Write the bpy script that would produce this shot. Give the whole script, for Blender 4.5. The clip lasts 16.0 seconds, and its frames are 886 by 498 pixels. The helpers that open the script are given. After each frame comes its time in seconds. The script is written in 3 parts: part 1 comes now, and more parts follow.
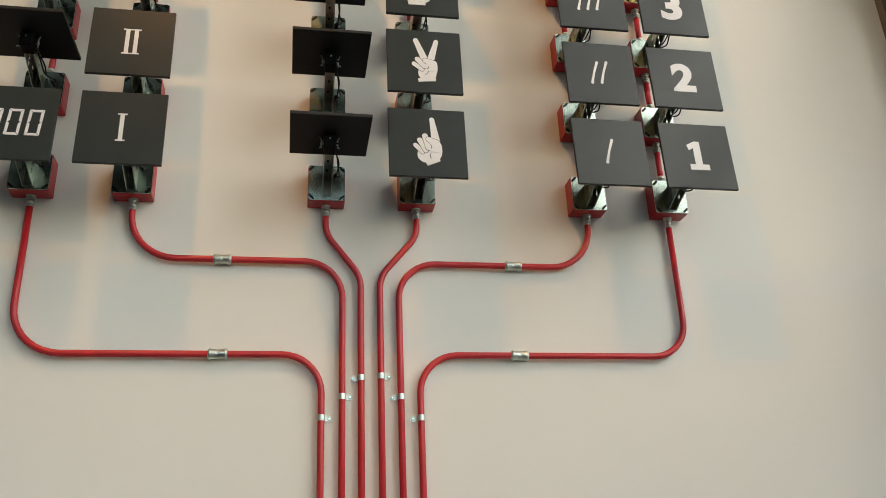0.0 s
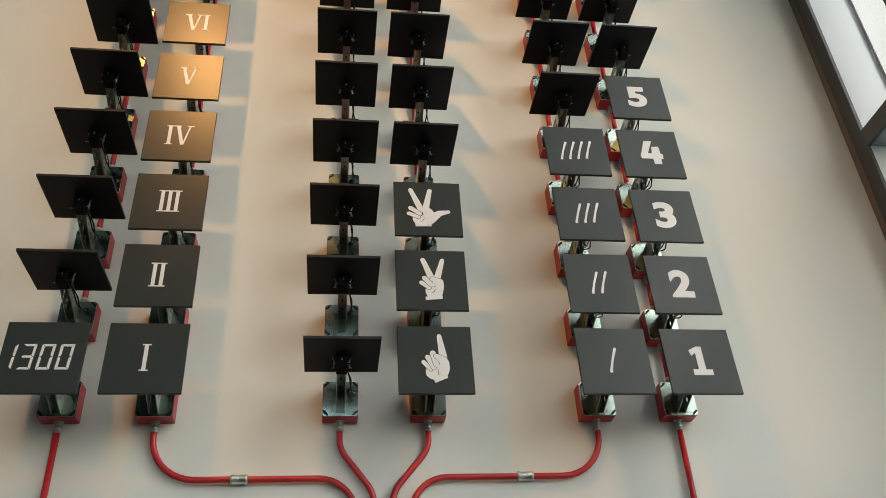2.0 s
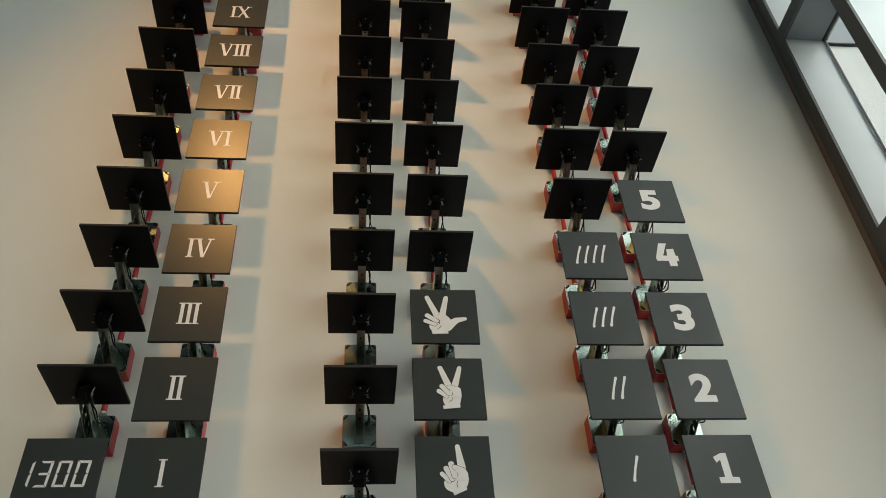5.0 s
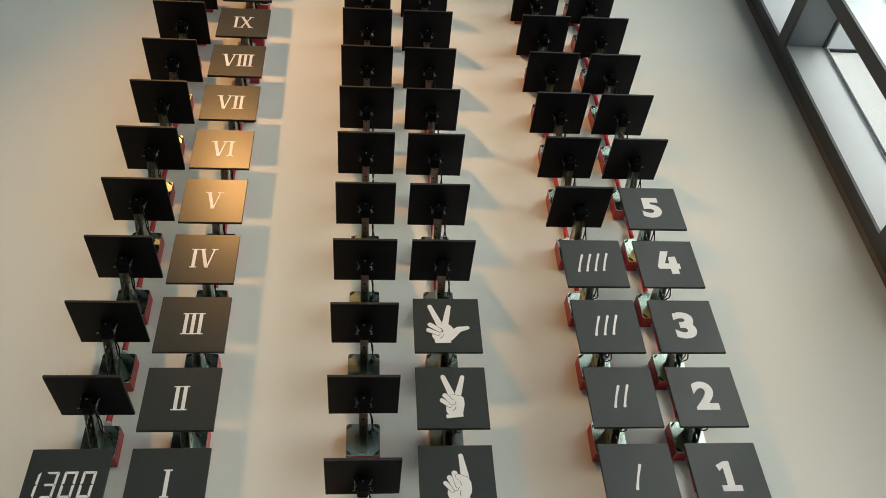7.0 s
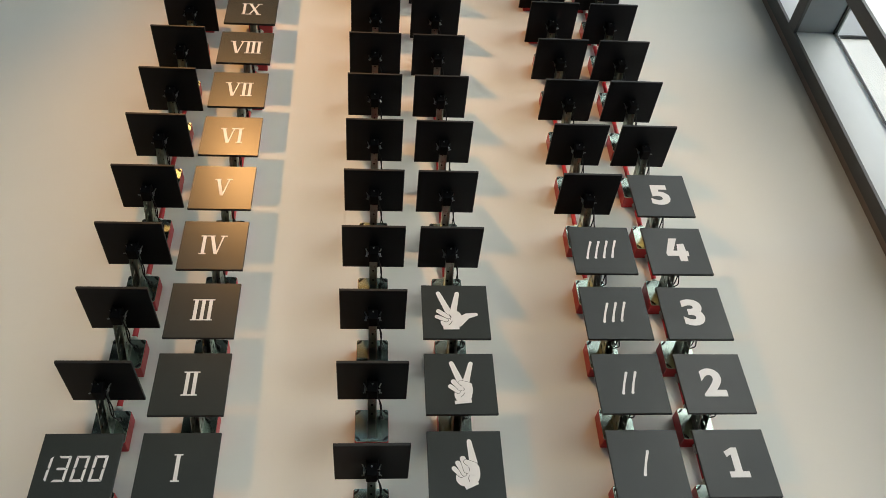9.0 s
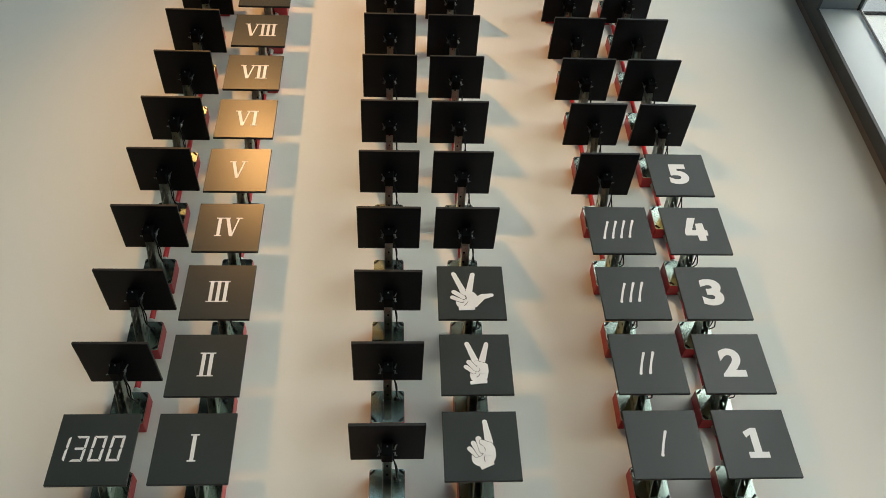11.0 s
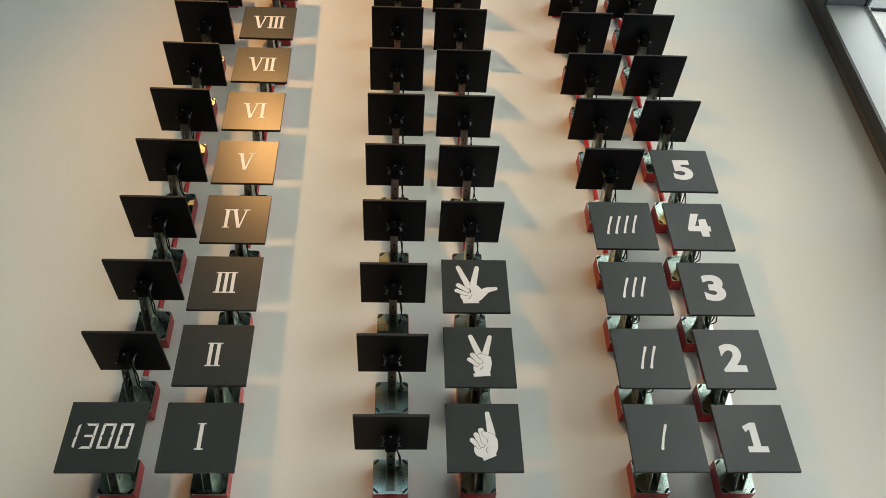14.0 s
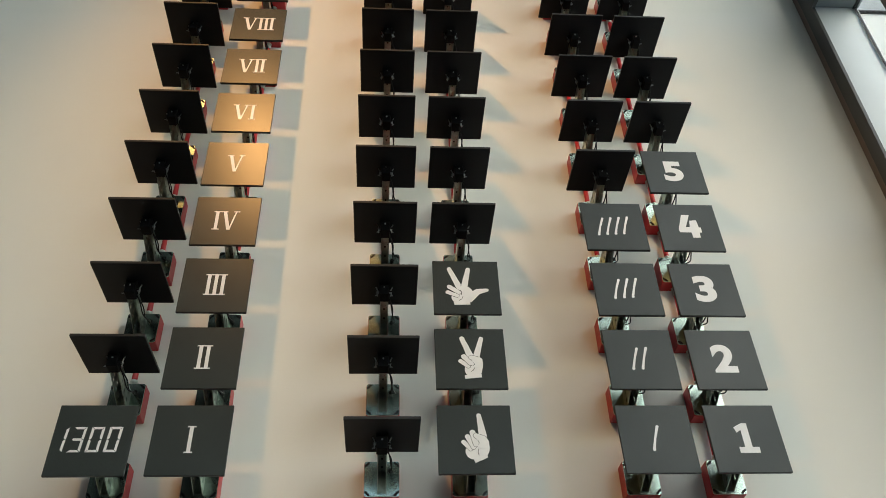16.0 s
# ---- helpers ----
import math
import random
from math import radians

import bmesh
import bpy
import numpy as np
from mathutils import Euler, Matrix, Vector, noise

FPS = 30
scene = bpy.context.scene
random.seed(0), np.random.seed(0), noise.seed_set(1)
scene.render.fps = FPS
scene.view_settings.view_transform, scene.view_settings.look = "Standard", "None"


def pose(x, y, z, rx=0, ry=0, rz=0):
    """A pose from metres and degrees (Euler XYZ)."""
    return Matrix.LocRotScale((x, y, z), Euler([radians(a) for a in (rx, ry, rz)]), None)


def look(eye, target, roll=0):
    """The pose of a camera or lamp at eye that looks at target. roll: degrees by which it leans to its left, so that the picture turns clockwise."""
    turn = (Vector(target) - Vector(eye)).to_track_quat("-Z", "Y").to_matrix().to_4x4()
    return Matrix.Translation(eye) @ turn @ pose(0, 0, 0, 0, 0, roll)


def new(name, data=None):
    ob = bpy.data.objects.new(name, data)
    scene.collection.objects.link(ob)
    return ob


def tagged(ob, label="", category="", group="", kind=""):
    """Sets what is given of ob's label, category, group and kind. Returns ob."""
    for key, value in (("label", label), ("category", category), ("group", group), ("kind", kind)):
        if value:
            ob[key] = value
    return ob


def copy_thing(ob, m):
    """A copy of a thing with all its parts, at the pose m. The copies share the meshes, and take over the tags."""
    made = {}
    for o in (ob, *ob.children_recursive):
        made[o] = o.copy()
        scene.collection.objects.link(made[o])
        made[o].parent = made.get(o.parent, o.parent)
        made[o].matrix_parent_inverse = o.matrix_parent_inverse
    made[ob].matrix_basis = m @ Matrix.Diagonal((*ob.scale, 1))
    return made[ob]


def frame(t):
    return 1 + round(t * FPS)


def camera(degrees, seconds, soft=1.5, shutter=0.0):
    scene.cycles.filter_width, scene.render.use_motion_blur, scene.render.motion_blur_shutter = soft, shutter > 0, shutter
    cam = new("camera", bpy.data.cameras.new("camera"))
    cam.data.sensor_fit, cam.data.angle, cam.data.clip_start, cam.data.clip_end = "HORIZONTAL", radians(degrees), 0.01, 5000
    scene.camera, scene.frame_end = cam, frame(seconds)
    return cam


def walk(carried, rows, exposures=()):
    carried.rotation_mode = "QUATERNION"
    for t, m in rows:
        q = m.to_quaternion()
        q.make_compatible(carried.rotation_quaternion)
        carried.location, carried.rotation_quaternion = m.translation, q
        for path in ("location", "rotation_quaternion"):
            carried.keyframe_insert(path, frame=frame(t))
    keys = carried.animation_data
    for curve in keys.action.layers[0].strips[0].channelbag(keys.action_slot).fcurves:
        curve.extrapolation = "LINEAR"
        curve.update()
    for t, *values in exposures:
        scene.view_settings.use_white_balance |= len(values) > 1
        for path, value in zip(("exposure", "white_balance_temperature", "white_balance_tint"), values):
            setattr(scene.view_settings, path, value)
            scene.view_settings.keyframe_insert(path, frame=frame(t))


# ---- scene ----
cam = camera(55.37, 16.0, soft=0.7)

PATH = [
    (0.0, pose(-0.3060, -3.1504, 1.6000, 112.273, 2.366, -9.836)),
    (0.5, pose(-0.2763, -3.2754, 1.6576, 116.211, 2.363, -9.261)),
    (1.0, pose(-0.2553, -3.3387, 1.6946, 119.490, 2.747, -9.025)),
    (1.5, pose(-0.2494, -3.3687, 1.7162, 121.592, 2.632, -8.359)),
    (2.0, pose(-0.2254, -3.3900, 1.7366, 123.041, 2.930, -6.876)),
    (2.5, pose(-0.2210, -3.4214, 1.7524, 124.778, 3.346, -5.983)),
    (3.0, pose(-0.2124, -3.4468, 1.7591, 125.274, 3.455, -5.346)),
    (3.5, pose(-0.2007, -3.4474, 1.7602, 125.942, 3.422, -4.938)),
    (4.0, pose(-0.1885, -3.4487, 1.7660, 126.363, 3.288, -4.705)),
    (4.5, pose(-0.1929, -3.4350, 1.7576, 128.696, 3.084, -4.885)),
    (5.0, pose(-0.1994, -3.4353, 1.7620, 129.681, 2.885, -4.987)),
    (7.5, pose(-0.1977, -3.4668, 1.7693, 129.981, 2.935, -4.547)),
    (8.0, pose(-0.2011, -3.4652, 1.7609, 129.874, 2.736, -4.369)),
    (8.5, pose(-0.1862, -3.4627, 1.7556, 129.603, 2.336, -4.046)),
    (9.0, pose(-0.2052, -3.4635, 1.7596, 129.209, 2.610, -4.319)),
    (11.5, pose(-0.1723, -3.4231, 1.7468, 128.276, 1.825, -2.746)),
    (12.0, pose(-0.1731, -3.4333, 1.7497, 128.092, 1.779, -2.706)),
    (12.5, pose(-0.1728, -3.4304, 1.7486, 127.960, 1.752, -2.657)),
    (13.0, pose(-0.1622, -3.4375, 1.7444, 128.009, 1.438, -2.691)),
    (13.5, pose(-0.1682, -3.4584, 1.7418, 127.804, 1.341, -2.834)),
    (14.0, pose(-0.1780, -3.4701, 1.7367, 127.717, 1.322, -3.061)),
    (14.5, pose(-0.1721, -3.4783, 1.7406, 127.817, 1.195, -3.066)),
    (15.0, pose(-0.1750, -3.4717, 1.7426, 127.881, 1.583, -3.321)),
    (15.5, pose(-0.1700, -3.4571, 1.7331, 127.811, 1.369, -3.054)),
    (16.0, pose(-0.1769, -3.4570, 1.7361, 127.938, 1.795, -3.462)),
]
EXPOSURES = [(0.0, 1.22, 6980, 8), (0.5, 1.06, 6880, 6), (2.0, 1.08, 6730, 6), (3.5, 1.11, 6580, 3), (5.0, 0.79, 6580, 0), (7.5, 1.10, 6580, 4), (8.5, 1.14, 6580, 6), (11.5, 1.13, 6530, 2), (16.0, 1.14, 6530, 2)]
walk(cam, PATH, EXPOSURES)

# ---- world and light ----
world = bpy.data.worlds.new("sky")
scene.world = world
world.use_nodes = True
wn = world.node_tree.nodes
sky = wn.new("ShaderNodeTexSky")
sky.sky_type = "NISHITA"
sky.sun_disc = False
sky.sun_elevation = radians(33)
sky.sun_rotation = radians(145)
sky.dust_density = 0.8
world.node_tree.links.new(sky.outputs[0], wn["Background"].inputs[0])
wn["Background"].inputs[1].default_value = 0.15

sun_data = bpy.data.lights.new("sun", "SUN")
sun_data.energy = 0.36
sun_data.angle = radians(38)
sun_data.color = (1.0, 0.96, 0.96)
sun = new("sun", sun_data)
sun.matrix_world = look((7, -10, 8), (0, 0, 0))

spot_data = bpy.data.lights.new("warm_spot", "SPOT")
spot_data.energy = 305
spot_data.color = (1.0, 0.485, 0.16)
spot_data.shadow_soft_size = 0.07
spot_data.spot_size = radians(56)
spot_data.spot_blend = 0.95
spot = new("warm_spot", spot_data)
spot.matrix_world = look((-1.62, -4.0, 8.9), (-0.14, 0.0, 5.0))


# daylight in the wide bays of the window wall
day_data = bpy.data.lights.new("window_daylight", "AREA")
day_data.shape, day_data.size, day_data.size_y = "RECTANGLE", 7.8, 8.6
day_data.energy = 134
day_data.color = (0.91, 0.96, 1.0)
day = new("window_daylight", day_data)
day.matrix_world = look((3.01, -4.68, 7.75), (0.0, -4.68, 7.75))

# ---- materials ----
def material(name, base, rough=0.6, metal=0.0, vary=0.12, scale=6.0, bump=0.05, bump_scale=120.0, tint=None, spec=0.5):
    m = bpy.data.materials.new(name)
    m.use_nodes = True
    nodes, links = m.node_tree.nodes, m.node_tree.links
    b = nodes["Principled BSDF"]
    b.inputs["Roughness"].default_value = rough
    b.inputs["Metallic"].default_value = metal
    b.inputs["Specular IOR Level"].default_value = spec
    coord = nodes.new("ShaderNodeTexCoord")
    big = nodes.new("ShaderNodeTexNoise")
    big.inputs["Scale"].default_value = scale
    big.inputs["Detail"].default_value = 6.0
    links.new(coord.outputs["Object"], big.inputs["Vector"])
    ramp = nodes.new("ShaderNodeValToRGB")
    dark = tint or tuple(c * (1 - vary) for c in base)
    ramp.color_ramp.elements[0].position, ramp.color_ramp.elements[0].color = 0.3, (*dark, 1)
    ramp.color_ramp.elements[1].position, ramp.color_ramp.elements[1].color = 0.7, (*base, 1)
    links.new(big.outputs["Fac"], ramp.inputs["Fac"])
    links.new(ramp.outputs["Color"], b.inputs["Base Color"])
    fine = nodes.new("ShaderNodeTexNoise")
    fine.inputs["Scale"].default_value = bump_scale
    fine.inputs["Detail"].default_value = 4.0
    links.new(coord.outputs["Object"], fine.inputs["Vector"])
    rr = nodes.new("ShaderNodeMapRange")
    rr.inputs["To Min"].default_value = max(rough - 0.07, 0.02)
    rr.inputs["To Max"].default_value = min(rough + 0.07, 1.0)
    links.new(fine.outputs["Fac"], rr.inputs["Value"])
    links.new(rr.outputs["Result"], b.inputs["Roughness"])
    bp = nodes.new("ShaderNodeBump")
    bp.inputs["Strength"].default_value = bump
    bp.inputs["Distance"].default_value = 0.002
    links.new(fine.outputs["Fac"], bp.inputs["Height"])
    links.new(bp.outputs["Normal"], b.inputs["Normal"])
    return m


M_WALL = material("wall_paint", (0.74, 0.725, 0.66), 0.85, vary=0.035, scale=0.9, bump=0.10, bump_scale=260)
# unseen walls: kept dark so the steel reflects dark and shadows deepen
M_ROOM = material("unseen_room_dark", (0.14, 0.15, 0.15), 0.85, vary=0.05, scale=0.7, bump=0.08, bump_scale=200)
M_CEIL = material("ceiling_paint", (0.13, 0.135, 0.135), 0.8, vary=0.1, scale=1.0, bump=0.05)
M_FLOOR = material("floor_stone", (0.07, 0.07, 0.07), 0.5, vary=0.2, scale=3.0, bump=0.05)
M_PANEL = material("panel_face", (0.031, 0.038, 0.036), 0.29, vary=0.10, scale=9.0, bump=0.004, bump_scale=1200, spec=0.30)
M_PANEL_BACK = material("panel_back", (0.0055, 0.0070, 0.0090), 0.5, vary=0.2, scale=12.0, bump=0.01, bump_scale=900, spec=0.14)
M_EDGE = material("panel_edge", (0.014, 0.016, 0.016), 0.45, vary=0.15, scale=40.0, bump=0.03, bump_scale=400, spec=0.3)
M_WHITE = material("white_print", (0.74, 0.73, 0.71), 0.38, vary=0.06, scale=30.0, bump=0.02)
M_RED = material("red_enamel", (0.46, 0.022, 0.026), 0.36, vary=0.16, scale=16.0, bump=0.05, bump_scale=180)
M_PIPE = material("red_pipe_paint", (0.52, 0.020, 0.026), 0.33, vary=0.15, scale=10.0, bump=0.04, bump_scale=150)
M_STEEL = material("zinc_steel", (0.53, 0.66, 0.58), 0.25, metal=1.0, vary=0.26, scale=18.0, bump=0.0, bump_scale=10)
M_ARM = material("slotted_steel", (0.44, 0.50, 0.43), 0.30, metal=1.0, vary=0.55, scale=18.0, bump=0.012, bump_scale=120)
M_BRASS = material("fitting_steel", (0.58, 0.64, 0.58), 0.36, metal=1.0, vary=0.15, scale=60.0, bump=0.03)
M_BLACK = material("black_plastic", (0.007, 0.007, 0.007), 0.45, vary=0.2, scale=50.0, bump=0.03, spec=0.12)
M_CLIP = material("clip_steel", (0.36, 0.38, 0.38), 0.38, metal=1.0, vary=0.2, scale=60.0, bump=0.02)
M_MOTOR = material("motor_black", (0.003, 0.003, 0.0035), 0.55, vary=0.2, scale=50.0, bump=0.03, spec=0.06)
M_FRAME = material("frame_anodised", (0.085, 0.085, 0.08), 0.5, vary=0.12, scale=5.0, bump=0.03)
# the brown is the wall's reflection, put into the strip's base colour
M_STRIP = material("strip_wall_reflection", (0.26, 0.21, 0.17), 0.6, vary=0.12, scale=8.0, bump=0.03)
M_JAMB = material("jamb_coated", (0.76, 0.80, 0.81), 0.5, vary=0.06, scale=3.0, bump=0.03)
# darker than the jamb: shade under the transoms is put into this grey
M_SOFFIT = material("soffit_shaded", (0.26, 0.29, 0.30), 0.5, vary=0.08, scale=4.0, bump=0.03)
M_RUBBER = material("gasket", (0.015, 0.015, 0.015), 0.6, vary=0.1, bump=0.03)
M_FACADE = material("facade_white", (0.88, 0.87, 0.84), 0.7, vary=0.05, scale=1.5, bump=0.05)
M_FACADE2 = material("facade_grey", (0.48, 0.50, 0.51), 0.7, vary=0.05, scale=1.5, bump=0.05)
M_GROUND = material("paving", (0.30, 0.29, 0.27), 0.8, vary=0.2, scale=1.2, bump=0.1)

M_GLASS = bpy.data.materials.new("window_glass")
M_GLASS.use_nodes = True
gn = M_GLASS.node_tree
gn.nodes.remove(gn.nodes["Principled BSDF"])
g_clear, g_gloss, g_mix = gn.nodes.new("ShaderNodeBsdfTransparent"), gn.nodes.new("ShaderNodeBsdfGlossy"), gn.nodes.new("ShaderNodeMixShader")
g_clear.inputs["Color"].default_value = (0.96, 0.965, 0.95, 1)
g_gloss.inputs["Roughness"].default_value = 0.02
g_mix.inputs["Fac"].default_value = 0.06
gn.links.new(g_clear.outputs[0], g_mix.inputs[1])
gn.links.new(g_gloss.outputs[0], g_mix.inputs[2])
gn.links.new(g_mix.outputs[0], gn.nodes["Material Output"].inputs["Surface"])


# ---- mesh helpers ----
def add_box(bm, x0, x1, y0, y1, z0, z1):
    v = [bm.verts.new(p) for p in ((x0, y0, z0), (x1, y0, z0), (x1, y1, z0), (x0, y1, z0), (x0, y0, z1), (x1, y0, z1), (x1, y1, z1), (x0, y1, z1))]
    for q in ((3, 2, 1, 0), (4, 5, 6, 7), (0, 1, 5, 4), (1, 2, 6, 5), (2, 3, 7, 6), (3, 0, 4, 7)):
        bm.faces.new([v[i] for i in q])
    return v


def box(x0, x1, y0, y1, z0, z1, bevel=0.0, segments=2):
    bm = bmesh.new()
    add_box(bm, x0, x1, y0, y1, z0, z1)
    if bevel:
        bmesh.ops.bevel(bm, geom=bm.edges[:], offset=bevel, segments=segments, affect="EDGES", profile=0.5)
    return bm


def add_prism_y(bm, outline, y0, y1):
    """A prism of an outline of (x, z) points, from y0 (front) to y1 (back)."""
    a = [bm.verts.new((x, y0, z)) for x, z in outline]
    b = [bm.verts.new((x, y1, z)) for x, z in outline]
    n = len(outline)
    bm.faces.new(a)
    bm.faces.new(b[::-1])
    for i in range(n):
        j = (i + 1) % n
        bm.faces.new((a[j], a[i], b[i], b[j]))


def add_prism_x(bm, outline, x0, x1):
    """A prism of an outline of (y, z) points, from x0 to x1."""
    a = [bm.verts.new((x0, y, z)) for y, z in outline]
    b = [bm.verts.new((x1, y, z)) for y, z in outline]
    n = len(outline)
    bm.faces.new(a)
    bm.faces.new(b[::-1])
    for i in range(n):
        j = (i + 1) % n
        bm.faces.new((a[j], a[i], b[i], b[j]))


def add_tube(bm, points, radius, sides=14, caps=True):
    """A round tube along a list of points."""
    pts = [Vector(p) for p in points]
    rings, ref = [], None
    for i, p in enumerate(pts):
        d = (pts[min(i + 1, len(pts) - 1)] - pts[max(i - 1, 0)]).normalized()
        if ref is None:
            ref = d.orthogonal().normalized()
        ref = (ref - d * ref.dot(d)).normalized()
        other = d.cross(ref)
        r = radius[i] if isinstance(radius, (list, tuple)) else radius
        rings.append([bm.verts.new(p + r * (math.cos(a) * ref + math.sin(a) * other)) for a in (2 * math.pi * k / sides for k in range(sides))])
    for r0, r1 in zip(rings, rings[1:]):
        for k in range(sides):
            f = bm.faces.new((r0[k], r0[(k + 1) % sides], r1[(k + 1) % sides], r1[k]))
            f.smooth = True
    if caps:
        bm.faces.new(rings[0][::-1])
        bm.faces.new(rings[-1])


def tube(points, radius, sides=14):
    bm = bmesh.new()
    add_tube(bm, points, radius, sides)
    return bm


def part(name, bm, mat, parent=None, label="", recalc=True):
    if recalc:
        bmesh.ops.recalc_face_normals(bm, faces=bm.faces[:])
    mesh = bpy.data.meshes.new(name)
    bm.to_mesh(mesh)
    bm.free()
    mesh.materials.append(mat)
    ob = new(name, mesh)
    if parent is not None:
        ob.parent = parent
    if label:
        tagged(ob, label)
    return ob


def empty(name, m=None):
    ob = new(name)
    ob.empty_display_size = 0.05
    if m is not None:
        ob.matrix_basis = m
    return ob


# ---- the room ----
WX = 2.66          # inner plane of the window wall
TOP = 12.4
BACK = -9.0
LEFT = -6.0

tagged(part("wall_north", box(LEFT - 0.3, WX, 0.0, 0.3, -0.1, TOP), M_WALL), "tall off-white painted plaster wall", "wall", kind="structure")
tagged(part("wall_west", box(LEFT - 0.3, LEFT, BACK, 0.0, -0.1, TOP), M_ROOM), "unseen side wall, dark for the reflections", "wall", kind="structure")
# unseen back wall; its opening is added to let sky in as fill
bm = bmesh.new()
for x0, x1, z0, z1 in ((LEFT - 0.3, LEFT + 3.2, -0.1, TOP), (WX - 0.2, WX + 0.4, -0.1, TOP), (LEFT + 3.2, WX - 0.2, -0.1, 2.0), (LEFT + 3.2, WX - 0.2, 6.2, TOP)):
    add_box(bm, x0, x1, BACK - 0.3, BACK, z0, z1)
tagged(part("wall_south", bm, M_ROOM), "unseen dark back wall, opening added for fill light", "wall", kind="structure")
tagged(part("floor", box(LEFT - 0.3, WX + 0.4, BACK - 0.3, 0.3, -0.3, -0.1), M_FLOOR), "grey stone floor of the hall", "floor", kind="structure")
tagged(part("ceiling", box(LEFT - 0.3, WX + 0.4, BACK - 0.3, 0.3, TOP, TOP + 0.25), M_CEIL), "plain dark grey ceiling of the hall", "ceiling", kind="structure")
tagged(part("ground", box(-60, 400, -400, 400, -0.6, -0.32), M_GROUND), "pale paved ground outside", "ground", kind="structure")
tagged(part("facade_low", box(WX + 0.322, 6.0, -0.02, 0.3, -0.31, 6.547), M_FACADE), "white outside wall beyond the glass", "wall", kind="structure")
tagged(part("facade_high", box(WX + 0.322, 6.0, -0.04, 0.3, 6.565, TOP), M_FACADE2), "grey upper outside wall beyond the glass", "wall", kind="structure")

tagged(part("facade_joint", box(WX + 0.322, 6.0, -0.043, 0.25, 6.550, 6.560), M_RUBBER), "dark shadow joint across the outside wall", "trim", kind="structure")

# the window wall: deep frames, a narrow bay in the corner, then wide ones, transoms every 1.82 m
window = tagged(empty("window_1", pose(WX, 0, 0)), "tall window wall with deep dark metal frames", "window", kind="structure")
GLASS_X = 0.32
BAY = 1.98
TRANSOMS = [0.97, 2.79, 4.61, 6.43, 8.25, 10.07]
edges = []
bays = 5
for i in range(bays + 1):
    if i == 0:
        y0, y1 = -0.14, 0.0
    else:
        y1 = -0.65 - (i - 1) * BAY
        y0 = y1 - 0.10
    edges.append((y0, y1))
    bm = bmesh.new()
    add_box(bm, 0.0, 0.02, y0 + (0.0), y1 - (0.045 if i == 0 else 0.0), -0.1, TOP)
    part("mullion", bm, M_FRAME, window, "dark anodised mullion")
    bm = bmesh.new()
    add_box(bm, 0.021, GLASS_X, y0 + 0.002, y1 - 0.002 if i else 0.3, -0.1, TOP)
    part("jamb", bm, M_JAMB, window, "pale grey coated window jamb")
part("corner_strip", box(0.004, 0.0205, -0.0445, 0.25, -0.1, TOP), M_STRIP, window, "strip between wall and frame, wall's reflection as brown")
for i in range(bays):
    a, b = edges[i + 1][1], edges[i][0]
    for k, z in enumerate(TRANSOMS):
        part("transom", box(-0.0, 0.02, a + 0.0005, b - 0.0005, z, z + 0.11), M_FRAME, window, "dark anodised transom")
        part("soffit", box(0.021, GLASS_X, a + 0.003, b - 0.003, z + 0.003, z + 0.107), M_SOFFIT, window, "transom underside, its shade in the grey")
    zs = [-0.1] + [z + 0.11 for z in TRANSOMS]
    ze = TRANSOMS + [TOP]
    for z0, z1 in zip(zs, ze):
        pane = part("pane", box(GLASS_X - 0.02, GLASS_X - 0.01, a + 0.006, b - 0.006, z0 + 0.004, z1 - 0.004), M_GLASS, window)
        pane.visible_shadow = False
        if i < 4:
            part("glazing_bead", box(GLASS_X - 0.034, GLASS_X - 0.022, b - 0.014, b - 0.0025, z0, z1 - 0.011), M_FACADE, window, "white glazing bead")
            part("gasket", box(GLASS_X - 0.036, GLASS_X - 0.022, b - 0.0175, b - 0.0142, z0, z1 - 0.011), M_RUBBER, window, "thin black rubber gasket")
            part("gasket", box(GLASS_X - 0.040, GLASS_X - 0.021, a + 0.004, b - 0.003, z1 - 0.010, z1 + 0.0025), M_RUBBER, window, "black rubber gasket")

# ---- the flip signs ----
PITCH = 0.3689
COLS = [-1.3010, -0.9280, -0.1845, 0.1845, 0.9203, 1.2892]
AXIS_Z = 3.198
ROWS = 13
PANEL = 0.30
BOX_L, BOX_H = 0.0742, 0.154
BZ0, BZ1 = -0.123, 0.031
FACE, BACKFACE = 0.046, 0.034


def round_square(cx, cz, hw, hh, r, n=4):
    """Outline of a rectangle with rounded corners."""
    out = []
    for sx, sz, a0 in ((1, -1, -90), (1, 1, 0), (-1, 1, 90), (-1, -1, 180)):
        px, pz = cx + sx * (hw - r), cz + sz * (hh - r)
        out += [(px + r * math.cos(radians(a0 + 90 * k / n)), pz + r * math.sin(radians(a0 + 90 * k / n))) for k in range(n + 1)]
    return out


def capsule(a, b, ra, rb, n=8):
    """Outline of a stroke from a to b with round ends."""
    (ax, az), (bx, bz) = a, b
    t = math.atan2(bz - az, bx - ax)
    out = [(bx + rb * math.cos(t + q), bz + rb * math.sin(t + q)) for q in (-math.pi / 2 + math.pi * k / n for k in range(n + 1))]
    out += [(ax + ra * math.cos(t + q), az + ra * math.sin(t + q)) for q in (math.pi / 2 + math.pi * k / n for k in range(n + 1))]
    return out


def arm_at(u, v):
    """A point (y, z) of the arm's side: u from the box to the motor, v from the lower to the upper edge."""
    lo = -0.112 + u * 0.090
    hi = -0.012 + u * 0.034
    return (-0.0845 - u * 0.2405, lo + v * (hi - lo))


